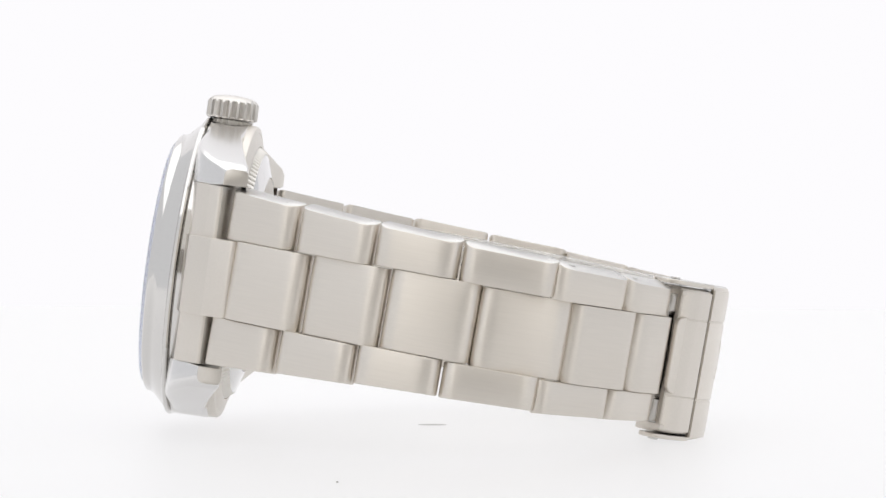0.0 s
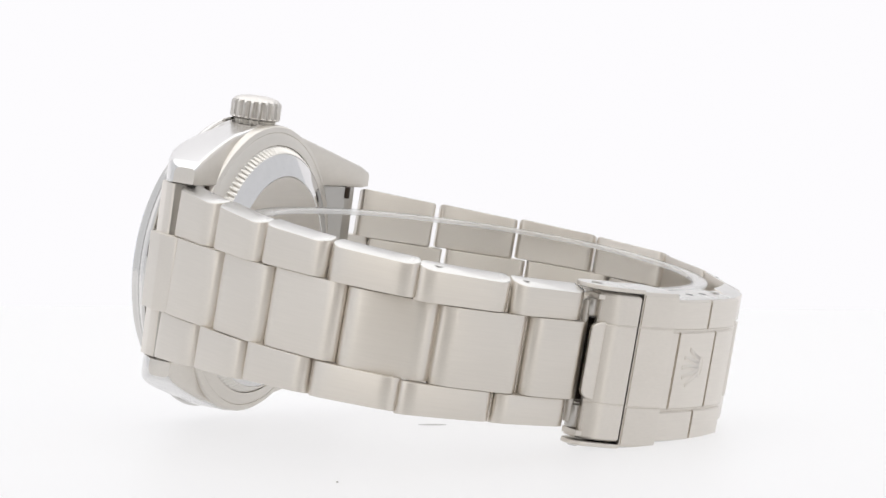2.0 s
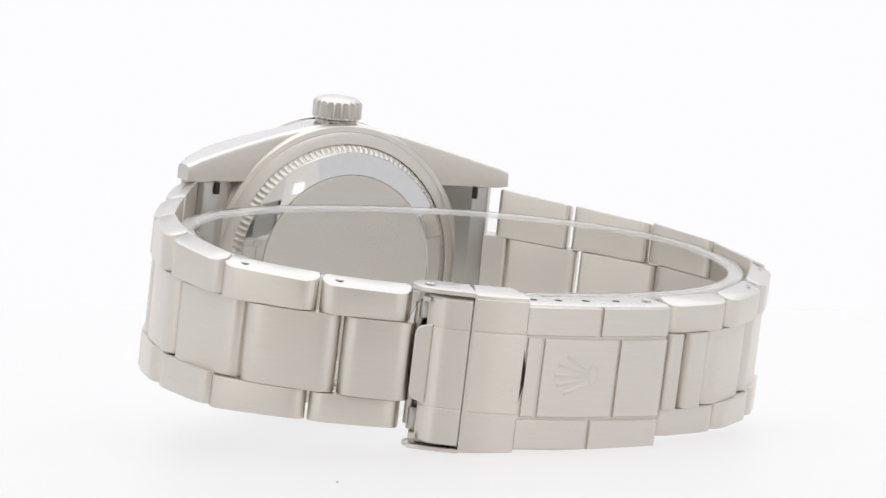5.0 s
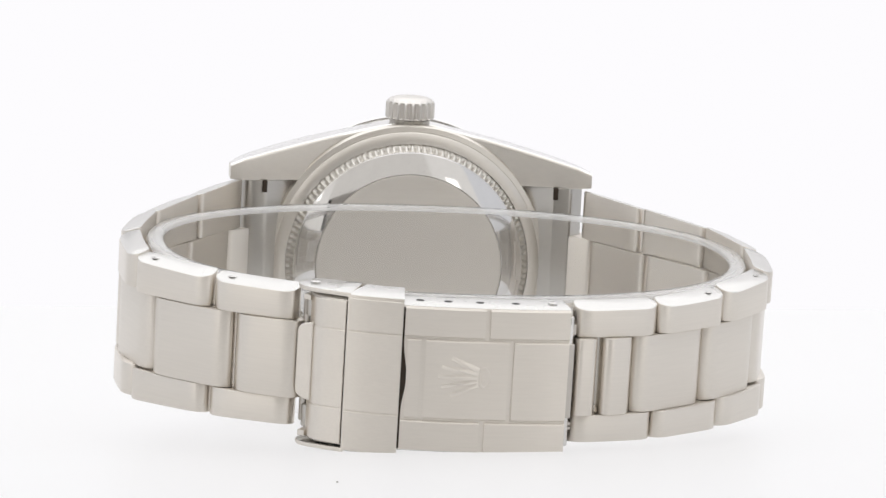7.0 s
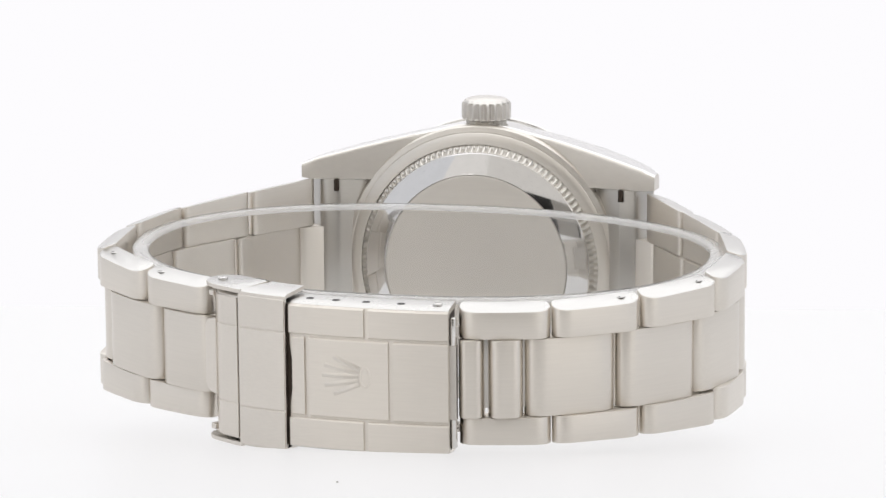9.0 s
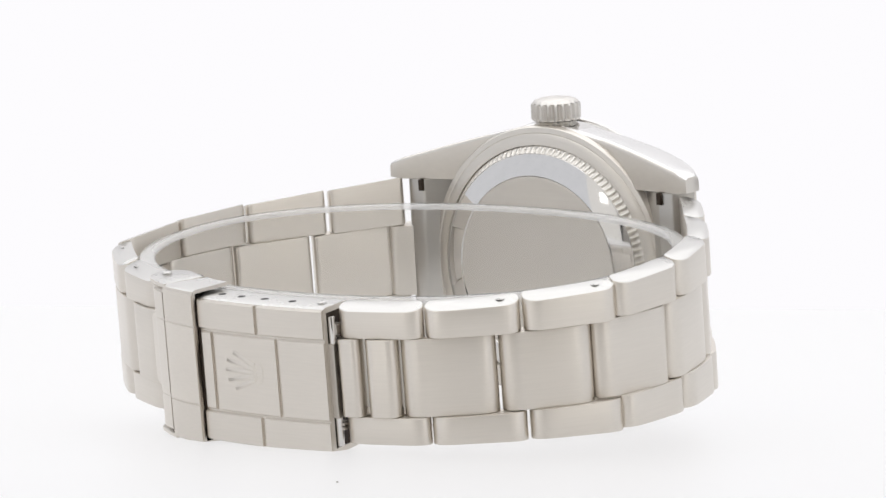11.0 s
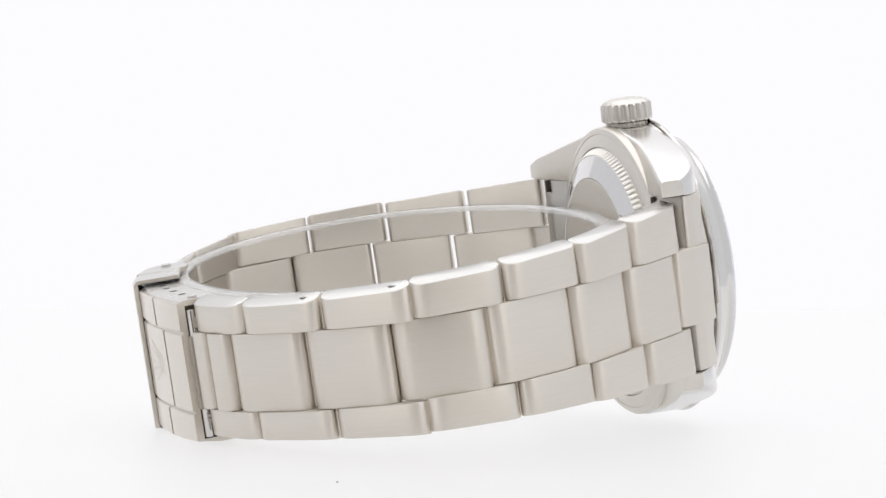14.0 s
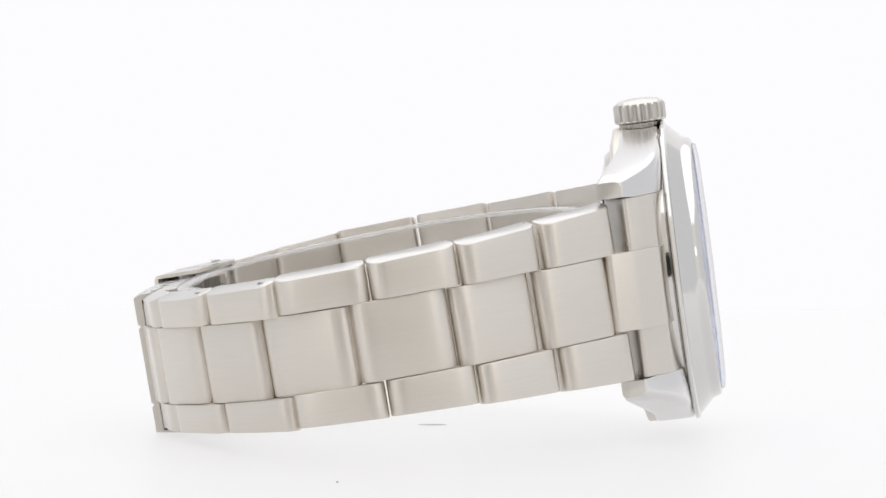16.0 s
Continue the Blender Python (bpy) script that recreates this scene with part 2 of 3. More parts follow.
# hull: the rounded shoulder between the case and its back
bm = lathe([(16.5, -1.6), (16.48, -2.85), (16.3, -3.1), (15.75, -3.25), (15.66, -3.2), (15.56, -3.28), (14.8, -3.55), (14.3, -3.58), (14.2, -2.0)], 128)
part("shoulder", bm, SATIN_CASE, case)
FL = 120
bm = lathe([(14.25, -2.6), (14.25, -3.4, 0.0), (14.15, -3.6, 0.34), (13.6, -4.3, 0.14), (13.45, -4.36, 0.0), (13.3, -3.0)], FL * 6, teeth=lambda i: (0.0, 0.2, 0.85, 1.0, 0.85, 0.2)[i % 6])
back = part("case_back", bm, FLUTE, watch, "fluted screw-down case back", sharp=20)
bm = lathe([(13.44, -3.4), (13.44, -4.32), (13.3, -4.42), (11.0, -5.19), (10.9, -5.1), (10.9, -3.4)], 160)
part("polished_ring", bm, MIRROR, back, "mirror-polished ring")
bm = lathe([(10.88, -3.4), (10.88, -5.14), (10.8, -5.2), (6.0, -5.26), (0.02, -5.29)], 160)
part("centre_disc", bm, DISC, back, "satin centre disc")

# bezel, crystal, dial
bm = lathe([(16.3, 2.14), (16.72, 2.2), (16.8, 2.36), (16.72, 2.62), (16.45, 2.78), (16.3, 2.8), (15.9, 3.2), (15.0, 4.12), (14.72, 4.36), (14.58, 4.7), (14.45, 5.2), (14.25, 5.38), (14.05, 5.42), (13.82, 5.35), (13.8, 2.14)], 160)
part("bezel", bm, POLISH, watch, "smooth domed polished bezel")
bm = lathe([(13.6, 5.22), (13.78, 5.25), (13.78, 5.6), (13.55, 5.82), (12.8, 5.92), (0.02, 5.96)], 128)
crystal = part("crystal", bm, GLASS, watch, "clear watch glass tinted for the dial's reflection")
crystal.visible_shadow = False
bm = lathe([(13.79, 2.4), (13.79, 5.1), (13.3, 5.16), (0.02, 5.2)], 96)
part("dial", bm, BLUE, watch, "blue dial")


# crown
def tooth(i):
    return (0.0, 0.2, 0.8, 1.0, 0.8, 0.2)[i % 6]


bm = lathe([(1.6, 16.9), (2.6, 16.93), (2.8, 17.05, 0.0), (2.9, 17.2, 0.4), (2.9, 18.8, 0.4), (2.75, 19.02, 0.08), (2.45, 19.3), (1.9, 19.5), (1.0, 19.64), (0.02, 19.67)], 20 * 6, axis="w", teeth=tooth)
crown = part("crown", bm, CROWN, watch, "fluted winding crown", place(0, 0.1, -0.12), sharp=25)
bm = lathe([(1.6, 16.3), (2.3, 16.5, 0.15), (2.5, 16.85, 0.2), (1.6, 16.95)], 20 * 6, axis="w", teeth=tooth)
part("crown_tube", bm, FLUTE, crown, sharp=25)

# ---- bracelet ----
# the bracelet's own plane hangs a little lower than the case towards the clasp
BR = pose(0, 0, -0.1 * MM, 2.18, 0.33, 0)
HALF = [(-56, 7.15), (-51, 7.2), (-47, 7.35), (-39, 7.7), (-28, 8.0), (-19, 8.35), (-11, 8.85), (-2, 9.45)]
THICK = 2.4
CENTRE = 4.17


def bow_up(v):
    """The bracelet's edges bow up a little halfway between the case and the clasp."""
    return 0.36 * math.exp(-((v + 27.0) / 13.0) ** 2)


def link_frame(p, q):
    """The frame of a link from p to q on the outer face: x along it, y outwards, z up."""
    p, q = Vector((*p, 0)), Vector((*q, 0))
    mid = (p + q) / 2
    ex = (q - p).normalized()
    ey = Vector((0, 0, 1)).cross(ex)
    if ey.dot(mid - Vector((0.8, -28, 0))) < 0:
        ex, ey = -ex, -ey
    m = Matrix(((ex.x, ey.x, 0, mid.x * MM), (ex.y, ey.y, 0, mid.y * MM), (0, 0, 1, bow_up(mid.y) * MM), (0, 0, 0, 1)))
    return BR @ m, (q - p).length


def link_profile(length, gap, thick, bow=0.011, ease=(2.0, 1.25), r_in=1.5, y0=0.0, trims=(0.0, 0.0)):
    """A link seen from above: nearly flat outside, its ends falling away in a long soft curve towards the joints."""
    a = length / 2 - gap / 2
    ex, ey = min(ease[0], a * 0.6), ease[1]
    xl, xr = -a + trims[0], a - trims[1]
    pts = rounded([(xl, y0 - thick), (xr, y0 - thick), (a, y0 - ey), (-a, y0 - ey)], [r_in, r_in, 0, 0], 4)
    inner = pts[:-2]

    def fall(sign):
        out = []
        for k in range(10):
            s = k / 9
            out.append((sign * (a * (1 - s) ** 2 + (a - ex * 0.12) * 2 * s * (1 - s) + (a - ex) * s * s), y0 - ey * (1 - s) ** 2 - 0.1 * ey * s * (1 - s)))
        return out

    right, left = fall(1), fall(-1)[::-1]
    span = [(right[-1][0] + (left[0][0] - right[-1][0]) * k / 8, y0) for k in range(1, 8)]
    n = len(inner) // 2
    base = [(inner[n - 1][0] + (inner[n][0] - inner[n - 1][0]) * k / 8, inner[n][1]) for k in range(1, 8)]
    full = inner[:n] + base + inner[n:] + right + span + left
    return [(x, y - bow * x * x + bow * a * a * 0.85) for x, y in full]


def bends(joints):
    """For each link of a row: how much its inner corners give way to its neighbours, at its start and end."""
    cut = []
    for k in range(len(joints)):
        if 0 < k < len(joints) - 1:
            a, b = Vector(joints[k]) - Vector(joints[k - 1]), Vector(joints[k + 1]) - Vector(joints[k])
            cut.append(THICK * math.tan(abs(a.angle_signed(b)) / 2) * 0.75)
        else:
            cut.append(0.25)
    return list(zip(cut, cut[1:]))


def facing(p, q, trims):
    """The trims in the order of the link's own x axis."""
    m, _ = link_frame(p, q)
    ex = (BR.inverted() @ m).to_3x3().col[0]
    return trims if ex.x * (q[0] - p[0]) + ex.y * (q[1] - p[1]) > 0 else trims[::-1]


def tapered(bm, m, w_in, sign):
    """Pull the outer edge of an outer link to the bracelet's width at each place."""
    inv = BR.inverted() @ m
    for vert in bm.verts:
        at = inv @ vert.co
        half = lerp_table(at.y / MM, HALF)
        s = (vert.co.z / MM * sign - w_in) / (8.0 - w_in)
        camber = (0.75 if sign > 0 else 0.15) * s * min(1.0, max(0.0, -vert.co.y / MM / THICK))
        vert.co.z = sign * (w_in + s * (half - w_in) + camber) * MM


def outer_link(p, q, sign, trims, gap=0.6):
    m, length = link_frame(p, q)
    prof = link_profile(length, gap, THICK, bow=0.006, y0=0.12, trims=facing(p, q, trims))
    lo, hi = CENTRE + 0.04, 8.0
    bm = slab(prof, lo if sign > 0 else -hi, hi if sign > 0 else -lo, 0.16)
    tapered(bm, m, lo, sign)
    bmesh.ops.recalc_face_normals(bm, faces=bm.faces)
    for f in bm.faces:
        if sign > 0 and f.normal.z > 0.75:
            f.material_index = 1
    return part("outer_link", bm, [SATIN, FLANK], watch, "", m)


def centre_link(p, q, trims=(0.0, 0.0), gap=0.5):
    m, length = link_frame(p, q)
    bm = slab(link_profile(length, gap, THICK, bow=0.009, y0=0.22, trims=facing(p, q, trims)), -CENTRE, CENTRE, 0.1)
    return part("centre_link", bm, SATIN, watch, "", m)


LEFT = [(-21.2, -2.4), (-27.0, -10.5), (-32.6, -19.3), (-35.3, -28.8), (-34.6, -39.4), (-26.6, -47.0), (-17.5, -51.6)]
RIGHT = [(21.6, -2.7), (27.6, -10.5), (33.7, -18.8), (36.75, -28.45), (36.0, -38.8), (29.5, -47.2), (21.1, -53.5), (11.3, -56.05)]
LEFT_C = [(-22.7, -3.8), (-28.1, -12.7), (-33.1, -21.5), (-35.3, -31.6), (-32.5, -41.6), (-24.2, -48.4), (-16.9, -52.05)]
RIGHT_C = [(22.7, -4.1), (28.1, -12.1), (34.0, -20.5), (36.8, -31.0), (34.0, -41.0), (27.0, -48.6), (18.3, -54.4)]
upper = []
for joints in (LEFT, RIGHT):
    for p, q, trims in zip(joints, joints[1:], bends(joints)):
        upper.append(outer_link(p, q, 1, trims))
        outer_link(p, q, -1, trims)
for joints in (LEFT_C, RIGHT_C):
    for p, q, trims in zip(joints, joints[1:], bends(joints)):
        centre_link(p, q, trims)
centre_link((18.3, -54.4), (14.5, -55.7), gap=0.35)
centre_link((14.3, -55.75), (11.3, -56.25), gap=0.35)


# fillers added behind the two short centre links to darken the gaps like shade
for p, q in (((19.7, -53.85), (17.0, -54.85)), ((15.7, -55.3), (13.1, -56.0))):
    m, length = link_frame(p, q)
    bm = slab(rounded([(-1.3, -1.9), (1.3, -1.9), (1.3, -1.0), (-1.3, -1.0)], [0.2] * 4, 3), -3.3, 4.1, 0.06)
    part("hinge_knuckle", bm, INNER, watch, "added brownish filler for the shaded gap between links", m)


# end pieces between the lugs
def end_piece(side):
    def flip(pts):
        pts = [(x * side, y) for x, y in pts]
        return pts if side > 0 else pts[::-1]

    body = rounded(flip([(12.5, -1.2), (16.9, -4.1), (18.9, -4.25), (20.7, -2.0), (19.7, -0.7), (18.0, 0.9), (12.5, 2.0)]), [0.2, 0.4, 0.6, 0.6, 1.5, 1.5, 0.2], 4)
    mid = rounded(flip([(14.5, -1.2), (19.2, -4.4), (21.3, -5.7), (22.8, -4.4), (21.5, -1.7), (19.2, 0.9), (13.5, 2.1)]), [0.2, 0.4, 0.8, 0.7, 2.5, 1.5, 0.2], 4)
    # undersides take a darker steel as shade, for the dim inside they mirror
    def shaded_under(bm):
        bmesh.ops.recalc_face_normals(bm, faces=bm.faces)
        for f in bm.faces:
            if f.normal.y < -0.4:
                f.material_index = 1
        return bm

    end = part("end_link", shaded_under(slab(body, -9.63, 9.63, 0.08)), [SATIN, INNER], watch, "solid end link between the lugs", place(0, 0, 0))
    part("end_link_centre", slab(mid, -4.17, 4.17, 0.1), SATIN, end, "", place(0, 0, -0.2))
    # slot is a solid block, its shade given by colour
    part("bar_slot_shade", slab(rounded([(17.1 * side - 0.28, -4.5), (17.1 * side + 0.28, -4.5), (17.1 * side + 0.28, -3.4), (17.1 * side - 0.28, -3.4)], [0.1] * 4, 2), 8.3, 9.66, 0.05), RECESS_SHADE, end, "spring bar slot as a block in the colour of its shade")
    return end


end_piece(-1)
end_piece(1)


# screw heads and pins in the upper edge of the links by the clasp
def screw(link, x, y):
    top = max(v.co.z for v in link.data.vertices) / MM
    part("screw", disc(0.55, 0.06), POLISH, link, "", place(x, y, top - 0.36))
    part("slot", slab([(-0.4, -0.06), (0.4, -0.06), (0.4, 0.06), (-0.4, 0.06)], 0, 0.02, 0.005), HOLE_SHADE, link, "", place(x, y, top - 0.305) @ pose(0, 0, 0, 0, 0, 40))


screw(upper[4], 3.0, -1.4)
screw(upper[5], 3.0, -1.4)
screw(upper[11], -3.0, -1.4)
screw(upper[10], -3.0, -1.4)

# ---- clasp ----
CLASP = [(-17.0, -52.3), (-15.0, -53.6), (-12.4, -55.0), (-9.7, -56.0), (-7.0, -56.6), (-3.0, -57.1), (1.0, -57.3), (5.0, -57.3), (8.3, -57.15), (10.8, -56.9)]


def on_clasp(u, off=0.0):
    """The clasp's outer curve at u, moved outwards by off: place and outward way."""
    for (u0, v0), (u1, v1) in zip(CLASP, CLASP[1:]):
        if u <= u1 or (u1, v1) == CLASP[-1]:
            break
    k = CLASP.index((u0, v0))
    pa, pb = CLASP[max(0, k - 1)], CLASP[min(len(CLASP) - 1, k + 2)]
    s = (u - u0) / (u1 - u0)
    m0, m1 = (v1 - pa[1]) / (u1 - pa[0]) * (u1 - u0), (pb[1] - v0) / (pb[0] - u0) * (u1 - u0)
    v = (2 * s ** 3 - 3 * s * s + 1) * v0 + (s ** 3 - 2 * s * s + s) * m0 + (3 * s * s - 2 * s ** 3) * v1 + (s ** 3 - s * s) * m1
    t = Vector((u1 - u0, v1 - v0)).normalized()
    n = Vector((t.y, -t.x))
    return Vector((u, v)) + n * off, n


def swept(section, u0, u1, steps, off=0.0, bm=None):
    """A section of (w, inward depth) drawn along the clasp's curve."""
    bm = bm or bmesh.new()
    rings = []
    for k in range(steps + 1):
        u = u0 + (u1 - u0) * k / steps
        p, n = on_clasp(u, off(u) if callable(off) else off)
        rings.append([(p.x - n.x * d, p.y - n.y * d, w) for w, d in section])
    loft(bm, rings)
    return bm


def channel(w0, w1, deep, thick, r=0.4):
    """A sheet with both edges folded inwards."""
    outer = [(w0, deep), (w0, r), (w0 + r * 0.3, r * 0.3), (w0 + r, 0), (w1 - r, 0), (w1 - r * 0.3, r * 0.3), (w1, r), (w1, deep)]
    inner = [(w1 - thick, deep), (w1 - thick, thick), (w0 + thick, thick), (w0 + thick, deep)]
    return outer + inner


def sheet(w0, w1, d0, d1, ease=0.06):
    return [(w0, d1), (w0, d0 + ease), (w0 + ease, d0), (w1 - ease, d0), (w1, d0 + ease), (w1, d1)]


def edged(bm):
    """Upper and lower edges take the second material."""
    bmesh.ops.recalc_face_normals(bm, faces=bm.faces)
    for f in bm.faces:
        if abs(f.normal.z) > 0.75:
            f.material_index = 1
    return bm


clasp = part("clasp_plate", edged(swept(channel(-8.3, 7.5, 4.6, 0.6, 0.5), -15.0, 10.7, 28)), [SATIN, FLANK], watch, "folding clasp cover with engraved panels", BR)
G, GU = 0.12, 0.26
ROWS = [(-8.2, -4.75, (-6.72, 1.8, 10.65)), (-4.75, 4.0, (-6.36, -4.7, 4.55, 10.65)), (4.0, 7.42, (-6.72, 1.9, 10.65))]
for w0, w1, cuts in ROWS:
    for a, b in zip(cuts, cuts[1:]):
        part("panel", swept(sheet(w0 + G, w1 - G, -0.25, 0.06, 0.16), a + (GU if a > -6 else 0), b - (GU if b < 10 else 0), 9), SATIN, clasp, "", None)
# emblem: five plain tapering rays over an oval ring, raised
for k, (du, dw) in enumerate([(-3.6, 1.75), (-4.6, 0.95), (-4.9, 0.0), (-4.6, -0.95), (-3.6, -1.75)]):
    a, b = Vector((1.2, 0.0 + dw * 0.42)), Vector((1.9 + du, 0.0 + dw * 1.15))
    t = (b - a).normalized()
    n = Vector((-t.y, t.x))
    p, _ = on_clasp(0)
    pts = rounded([tuple(a - n * 0.33), tuple(a + n * 0.33), tuple(b + n * 0.25), tuple(b - n * 0.25)][::-1], [0.08] * 4, 2)
    bm = bmesh.new()
    rings = []
    for lift, grow in ((-0.14, 0), (-0.28, 0), (-0.33, 0.1)):
        ring = []
        for x, y in inset(pts, grow):
            q, nn = on_clasp(x, -lift)
            ring.append((q.x, q.y, y))
        rings.append(ring)
    loft(bm, rings)
    part("ray", bm, SATIN, clasp, "")
bm = bmesh.new()
rings = []
for k in range(24):
    a = 2 * math.pi * k / 24
    ring = []
    for j in range(6):
        b = 2 * math.pi * j / 6
        x, y = 1.75 + (0.5 + 0.2 * math.cos(b)) * math.cos(a), 0.0 + (1.05 + 0.2 * math.cos(b)) * math.sin(a)
        q, nn = on_clasp(x, 0.21 + 0.1 * math.sin(b))
        ring.append((q.x, q.y, y))
    rings.append(ring)
loft(bm, rings + rings[:1], caps=False)
bmesh.ops.remove_doubles(bm, verts=bm.verts, dist=1e-7)
part("oval", bm, SATIN, clasp, "")


def top_disc(name, u, depth, w, r, h, mat):
    p, n = on_clasp(u, -depth)
    return part(name, disc(r, h), mat, clasp, "", place(p.x, p.y, w))


# thin dark discs on the edges: shade of holes put into colour
for u in (-5.3, -2.2, 1.25, 5.15):
    top_disc("hole", u, 2.3, 7.49, 0.44, 0.03, HOLE_SHADE)
    top_disc("hole", u, 2.3, -8.32, 0.44, 0.03, HOLE_SHADE)
top_disc("pin", 9.2, 2.2, 7.45, 0.5, 0.3, POLISH)
# spring bar and inner bridge at the open end
bm = slab([(0.42 * math.cos(a / 8 * math.pi), 0.42 * math.sin(a / 8 * math.pi)) for a in range(16)], -7.5, 6.5, 0.1)
p, n = on_clasp(10.95, -1.1)
part("spring_bar", bm, POLISH, clasp, "", place(p.x, p.y, 0))
part("bridge", swept(sheet(-4.4, 3.6, 0.5, 1.4), 9.3, 11.4, 4), BRIDGE, clasp, "rough inner bridge")

# solid block coloured as shade under the cover
part("recess_shade_block", swept(sheet(-7.66, 6.86, 0.64, 4.2), 9.4, 10.66, 3), RECESS_SHADE, clasp, "block in the colour of shade inside the clasp end")
for w0, w1 in ((4.5, 5.6), (-5.3, -5.0), (-5.75, -5.45)):
    part("hinge_tab", swept(sheet(w0, w1, 1.0, 2.4, 0.03), 10.0, 11.6, 3), BRIDGE, clasp, "dark hinge tab")

# folding lock over the clasp: wrap, blade, straps and pins
lock = part("folding_lock", edged(swept(channel(-8.8, 8.25, 5.2, 0.4, 0.5), -12.4, -6.95, 8, 0.66)), [SATIN, FLANK], watch, "folding safety lock over the clasp", BR)
for w0, w1 in ((-8.5, -4.3), (-4.3, 4.3), (4.3, 7.85)):
    part("panel", swept(sheet(w0 + 0.07, w1 - 0.07, -0.1, 0.05), -12.3, -7.0, 6, 0.66), SATIN, lock)
# gap's shade as a dark strip by the lock, wider mid-way for the thumbnail
def gap_edge(w):
    return 0.2 + (0.42 * math.cos(math.pi * (w + 0.3) / 7.6) ** 2 if abs(w + 0.3) < 3.8 else 0.0)


notch = bmesh.new()
tall = [7.2 - 15.2 * i / 40 for i in range(41)]
loft(notch, [[(*on_clasp(-7.0, h)[0], w) for w in tall] + [(*on_clasp(-6.94 + gap_edge(w), h)[0], w) for w in tall[::-1]] for h in (0.01, 0.09)])
part("notch_shade_strip", notch, RECESS_SHADE, clasp, "strip in the colour of shade for the gap with a thumbnail notch")


def curled(u):
    return 0.6 - 0.42 * max(0.0, -14.7 - u) ** 1.7


blade = part("lock_blade", swept(channel(-8.25, 7.62, 2.6, 0.5, 0.6), -16.5, -12.55, 12, curled), SATIN, watch, "hinged lock blade beside the folding lock", BR)
for w0, w1 in ((-8.0, -4.2), (-4.2, 4.25), (4.25, 7.37)):
    part("panel", swept(sheet(w0 + 0.05, w1 - 0.05, -0.07, 0.05), -16.45, -12.6, 12, curled), SATIN, blade)
for w0, w1 in ((6.75, 7.3), (-7.95, -7.35)):
    part("bracket", swept(sheet(w0, w1, 0.1, 2.8), -17.0, -16.35, 3, 0.1), SATIN, blade)
for w0, w1 in ((4.5, 6.85), (-7.45, -4.6)):
    part("cheek", swept(sheet(w0, w1, 0.45, 3.0, 0.1), -16.4, -15.6, 2, 0.1), POLISH, blade, "polished cheek of the lock blade")
for w0, w1 in ((4.8, 6.7), (-7.2, -4.8)):
    bm = slab([(0.7 * math.cos(a / 8 * math.pi), 0.7 * math.sin(a / 8 * math.pi)) for a in range(16)], w0, w1, 0.1)
    p, n = on_clasp(-16.75, -1.6)
    part("hinge_tube", bm, INNER, blade, "brownish hinge tube", place(p.x, p.y, 0))
# solid block coloured as shade between last link and lip
part("hinge_shade_block", swept(sheet(-4.3, 4.5, 1.9, 3.4), -17.7, -15.6, 4), RECESS_SHADE, blade, "block in the colour of shade in the hinge gap")
for w0, w1, head, deep in ((7.8, 8.3, 8.28, 4.4), (-8.9, -8.42, -9.1, 3.0)):
    bm = bmesh.new()
    path = []
    for k in range(13):
        u = -12.3 - 3.6 * k / 12
        p, n = on_clasp(u, 0.55)
        q, _ = on_clasp(u, -deep)
        path.append((p, q))
    end = path[-1]
    mid, arm = (end[0] + end[1]) / 2, (end[0] - end[1]) / 2
    side = Vector((arm.y, -arm.x)) * (-1 if Vector((arm.y, -arm.x)).x > 0 else 1)
    tip = [mid + arm * math.cos(a) + side * 1.1 * math.sin(a) for a in [math.pi * k / 8 for k in range(1, 8)]]
    poly = [tuple(p) for p, _ in path] + [tuple(t) for t in tip] + [tuple(q) for _, q in path[::-1]]
    area = sum(a[0] * b[1] - b[0] * a[1] for a, b in zip(poly, poly[1:] + poly[:1]))
    part("strap", edged(slab(poly if area > 0 else poly[::-1], w0, w1, 0.12)), [SATIN, FLANK], lock)
    part("pin", disc(0.55, 0.25), POLISH, lock, "", place(mid.x - 0.9, mid.y + 0.2, head))
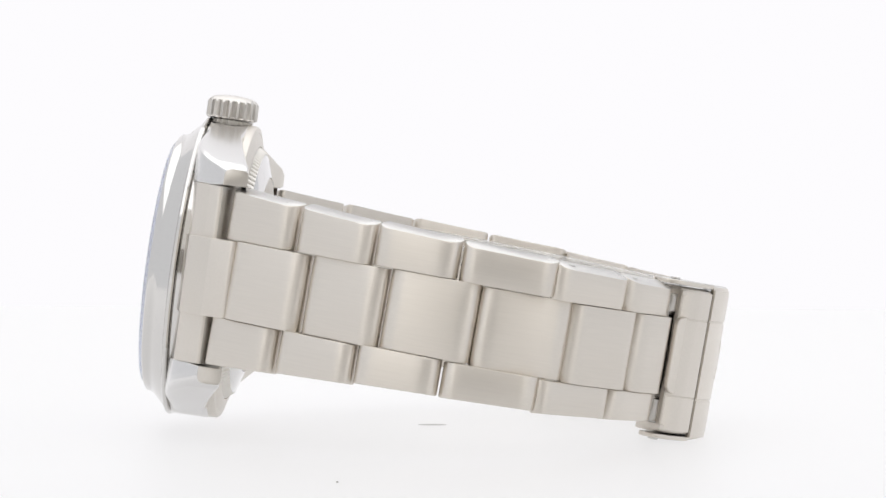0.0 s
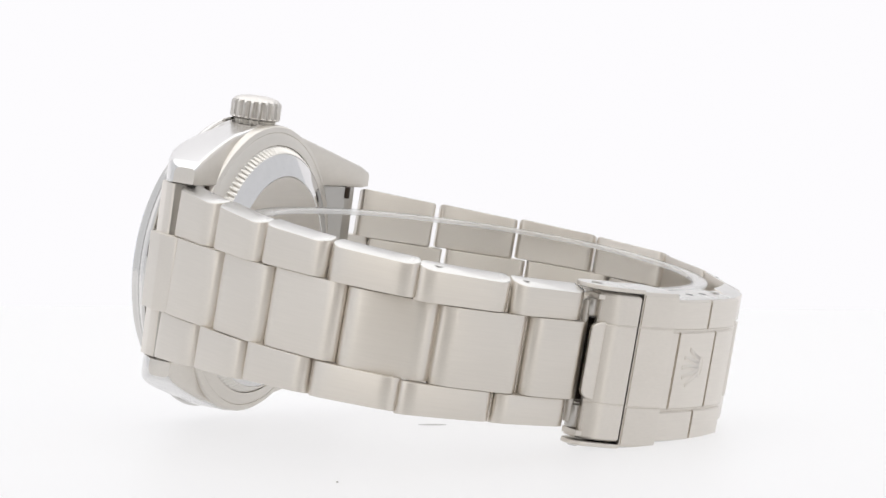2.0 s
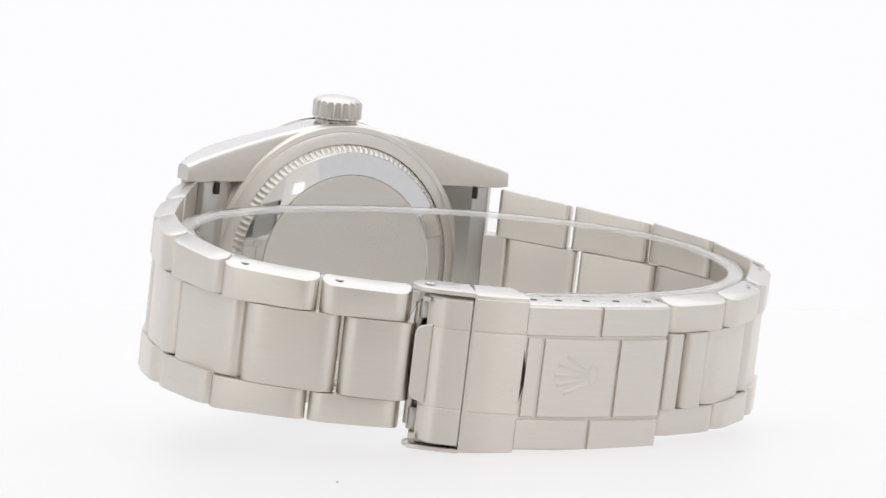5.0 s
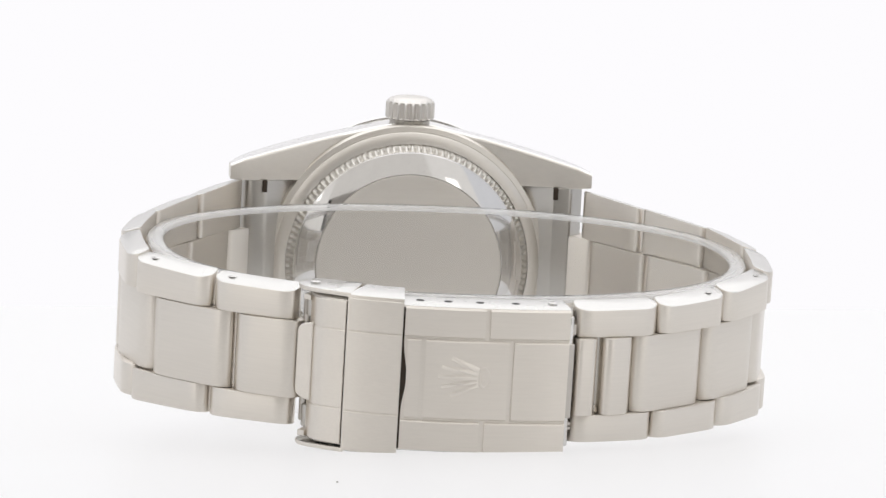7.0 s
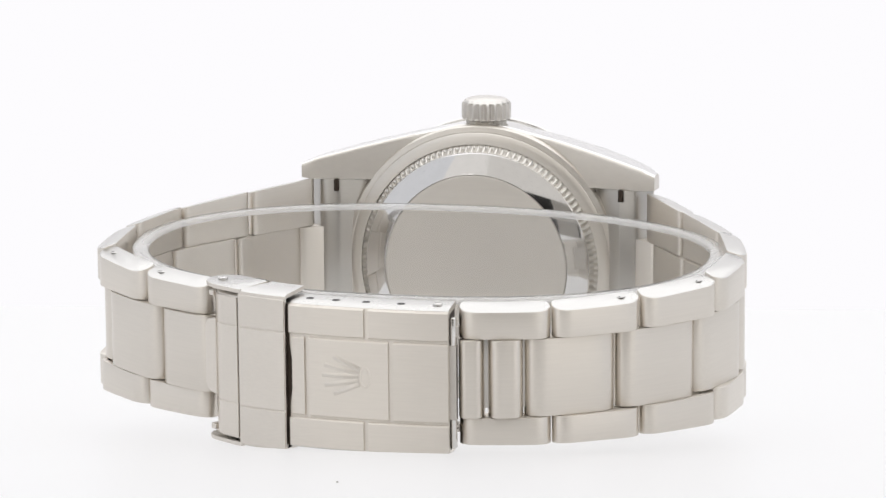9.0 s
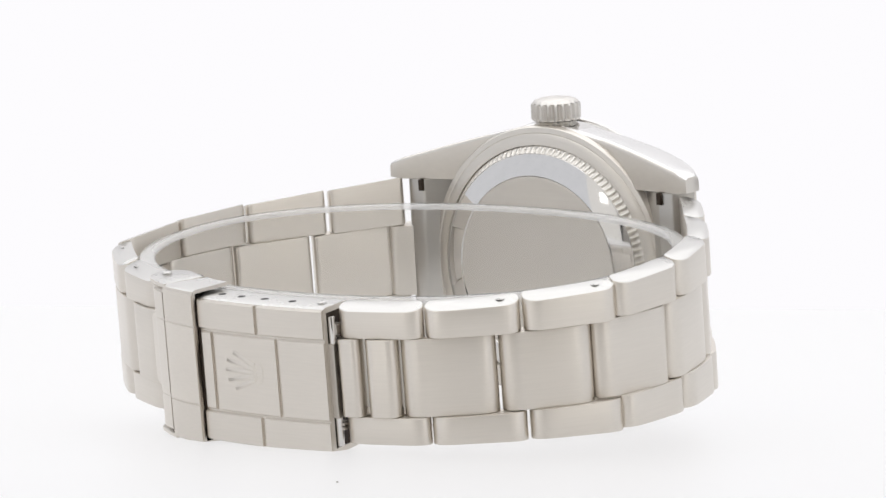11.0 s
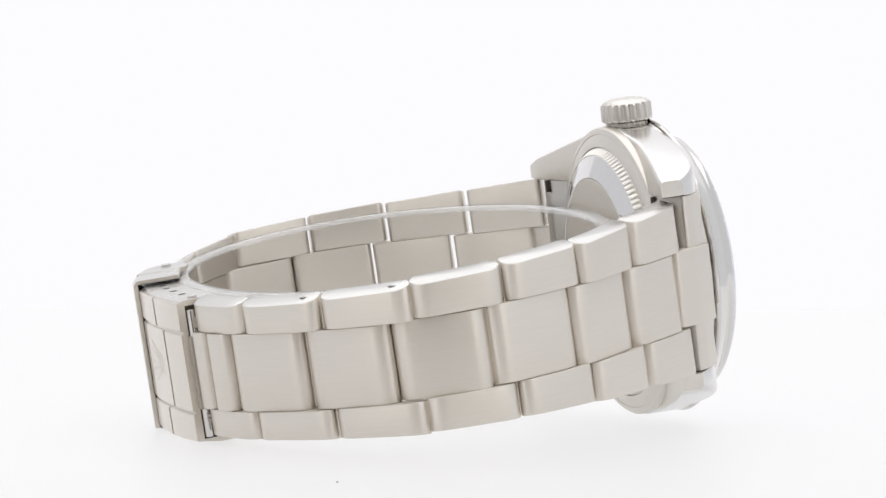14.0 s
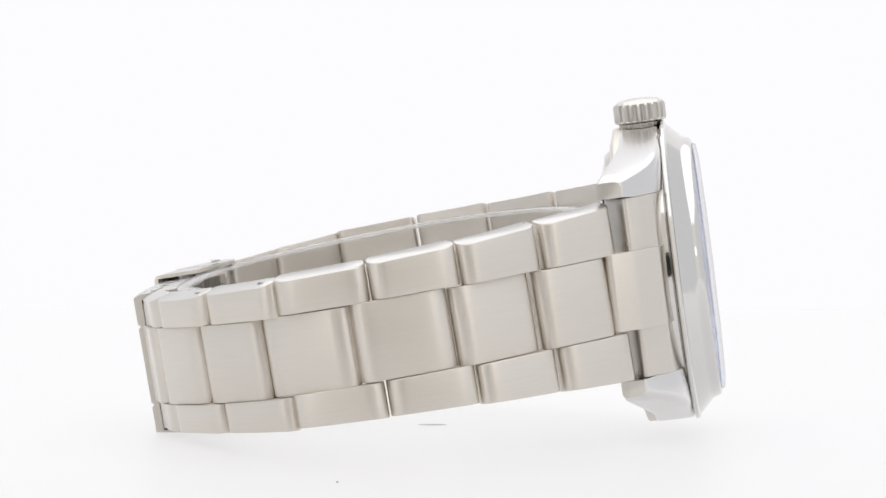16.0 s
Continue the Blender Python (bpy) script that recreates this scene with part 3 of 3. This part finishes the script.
# thumb lip of the blade, standing off the last centre link
lip = bmesh.new()
p, n = on_clasp(-15.9, 0.25)
e = Vector((-n.y, n.x))
e = e if e.x < 0 else -e
poly = rounded([(0.0, -4.0), (1.75, -3.6), (1.75, 4.1), (0.0, 4.5)], [0.2, 1.2, 1.2, 0.2], 5)
rings = [[(*(p + e * x - n * (d - 0.03 * x * x)), y) for x, y in inset(poly, g)] for d, g in ((0.6, 0.1), (0.5, 0), (0.1, 0), (0, 0.12))]
loft(lip, rings)
part("thumb_lip", lip, SATIN, blade)
# inner folding blade under the clasp
bm = swept([(-5.6, 3.9), (-5.6, 3.3), (5.6, 3.3), (5.6, 3.9)], -16.9, 10.5, 22)
part("inner_blade", bm, INNER, watch, "inner folding blade of the clasp", BR)
# hinge pin beside the last links
bm = slab([(0.5 * math.cos(a / 8 * math.pi), 0.5 * math.sin(a / 8 * math.pi)) for a in range(16)], -6.7, 6.4, 0.1)
part("hinge_pin", bm, BRIDGE, watch, "", BR @ place(-16.3, -50.7, 0))

# ---- clear ring inside the bracelet ----
support = tagged(new("support_ring"), "clear plastic support ring inside the watch bracelet", "support ring")


def ring_band(section, shut=True):
    bm = bmesh.new()
    rings = []
    for k in range(144):
        a = 2 * math.pi * k / 144
        c, s = math.cos(a), math.sin(a)
        c, s = math.copysign(abs(c) ** 0.92, c), math.copysign(abs(s) ** 0.92, s)
        rings.append([(1.0 + (33.4 - d) * c, -29.8 + (23.4 - d) * s, w + 0.25 + 0.25 * s + 0.6 * bow_up(-29.8 + 23.4 * s)) for d, w in section])
    loft(bm, rings + rings[:1], caps=False, closed=shut)
    bmesh.ops.remove_doubles(bm, verts=bm.verts, dist=1e-7)
    return bm


wall = part("wall", ring_band([(1.1, -6.5), (1.1, -2.0), (1.1, 2.5), (1.1, 7.1)], False), PLASTIC, support, "clear wall", BR, sharp=60)
wall.visible_shadow = False
part("rim", ring_band([(0.2, 7.1), (0.2, 7.45), (0.4, 7.6), (1.8, 7.6), (2.0, 7.4), (2.0, 7.1)]), FROST, support, "whitish rounded rim", BR, sharp=60)


def motions():
    rows = [(float(t), turned(t)) for t in range(0, 17)]
    walk(watch, rows)
    walk(support, rows)


motions()
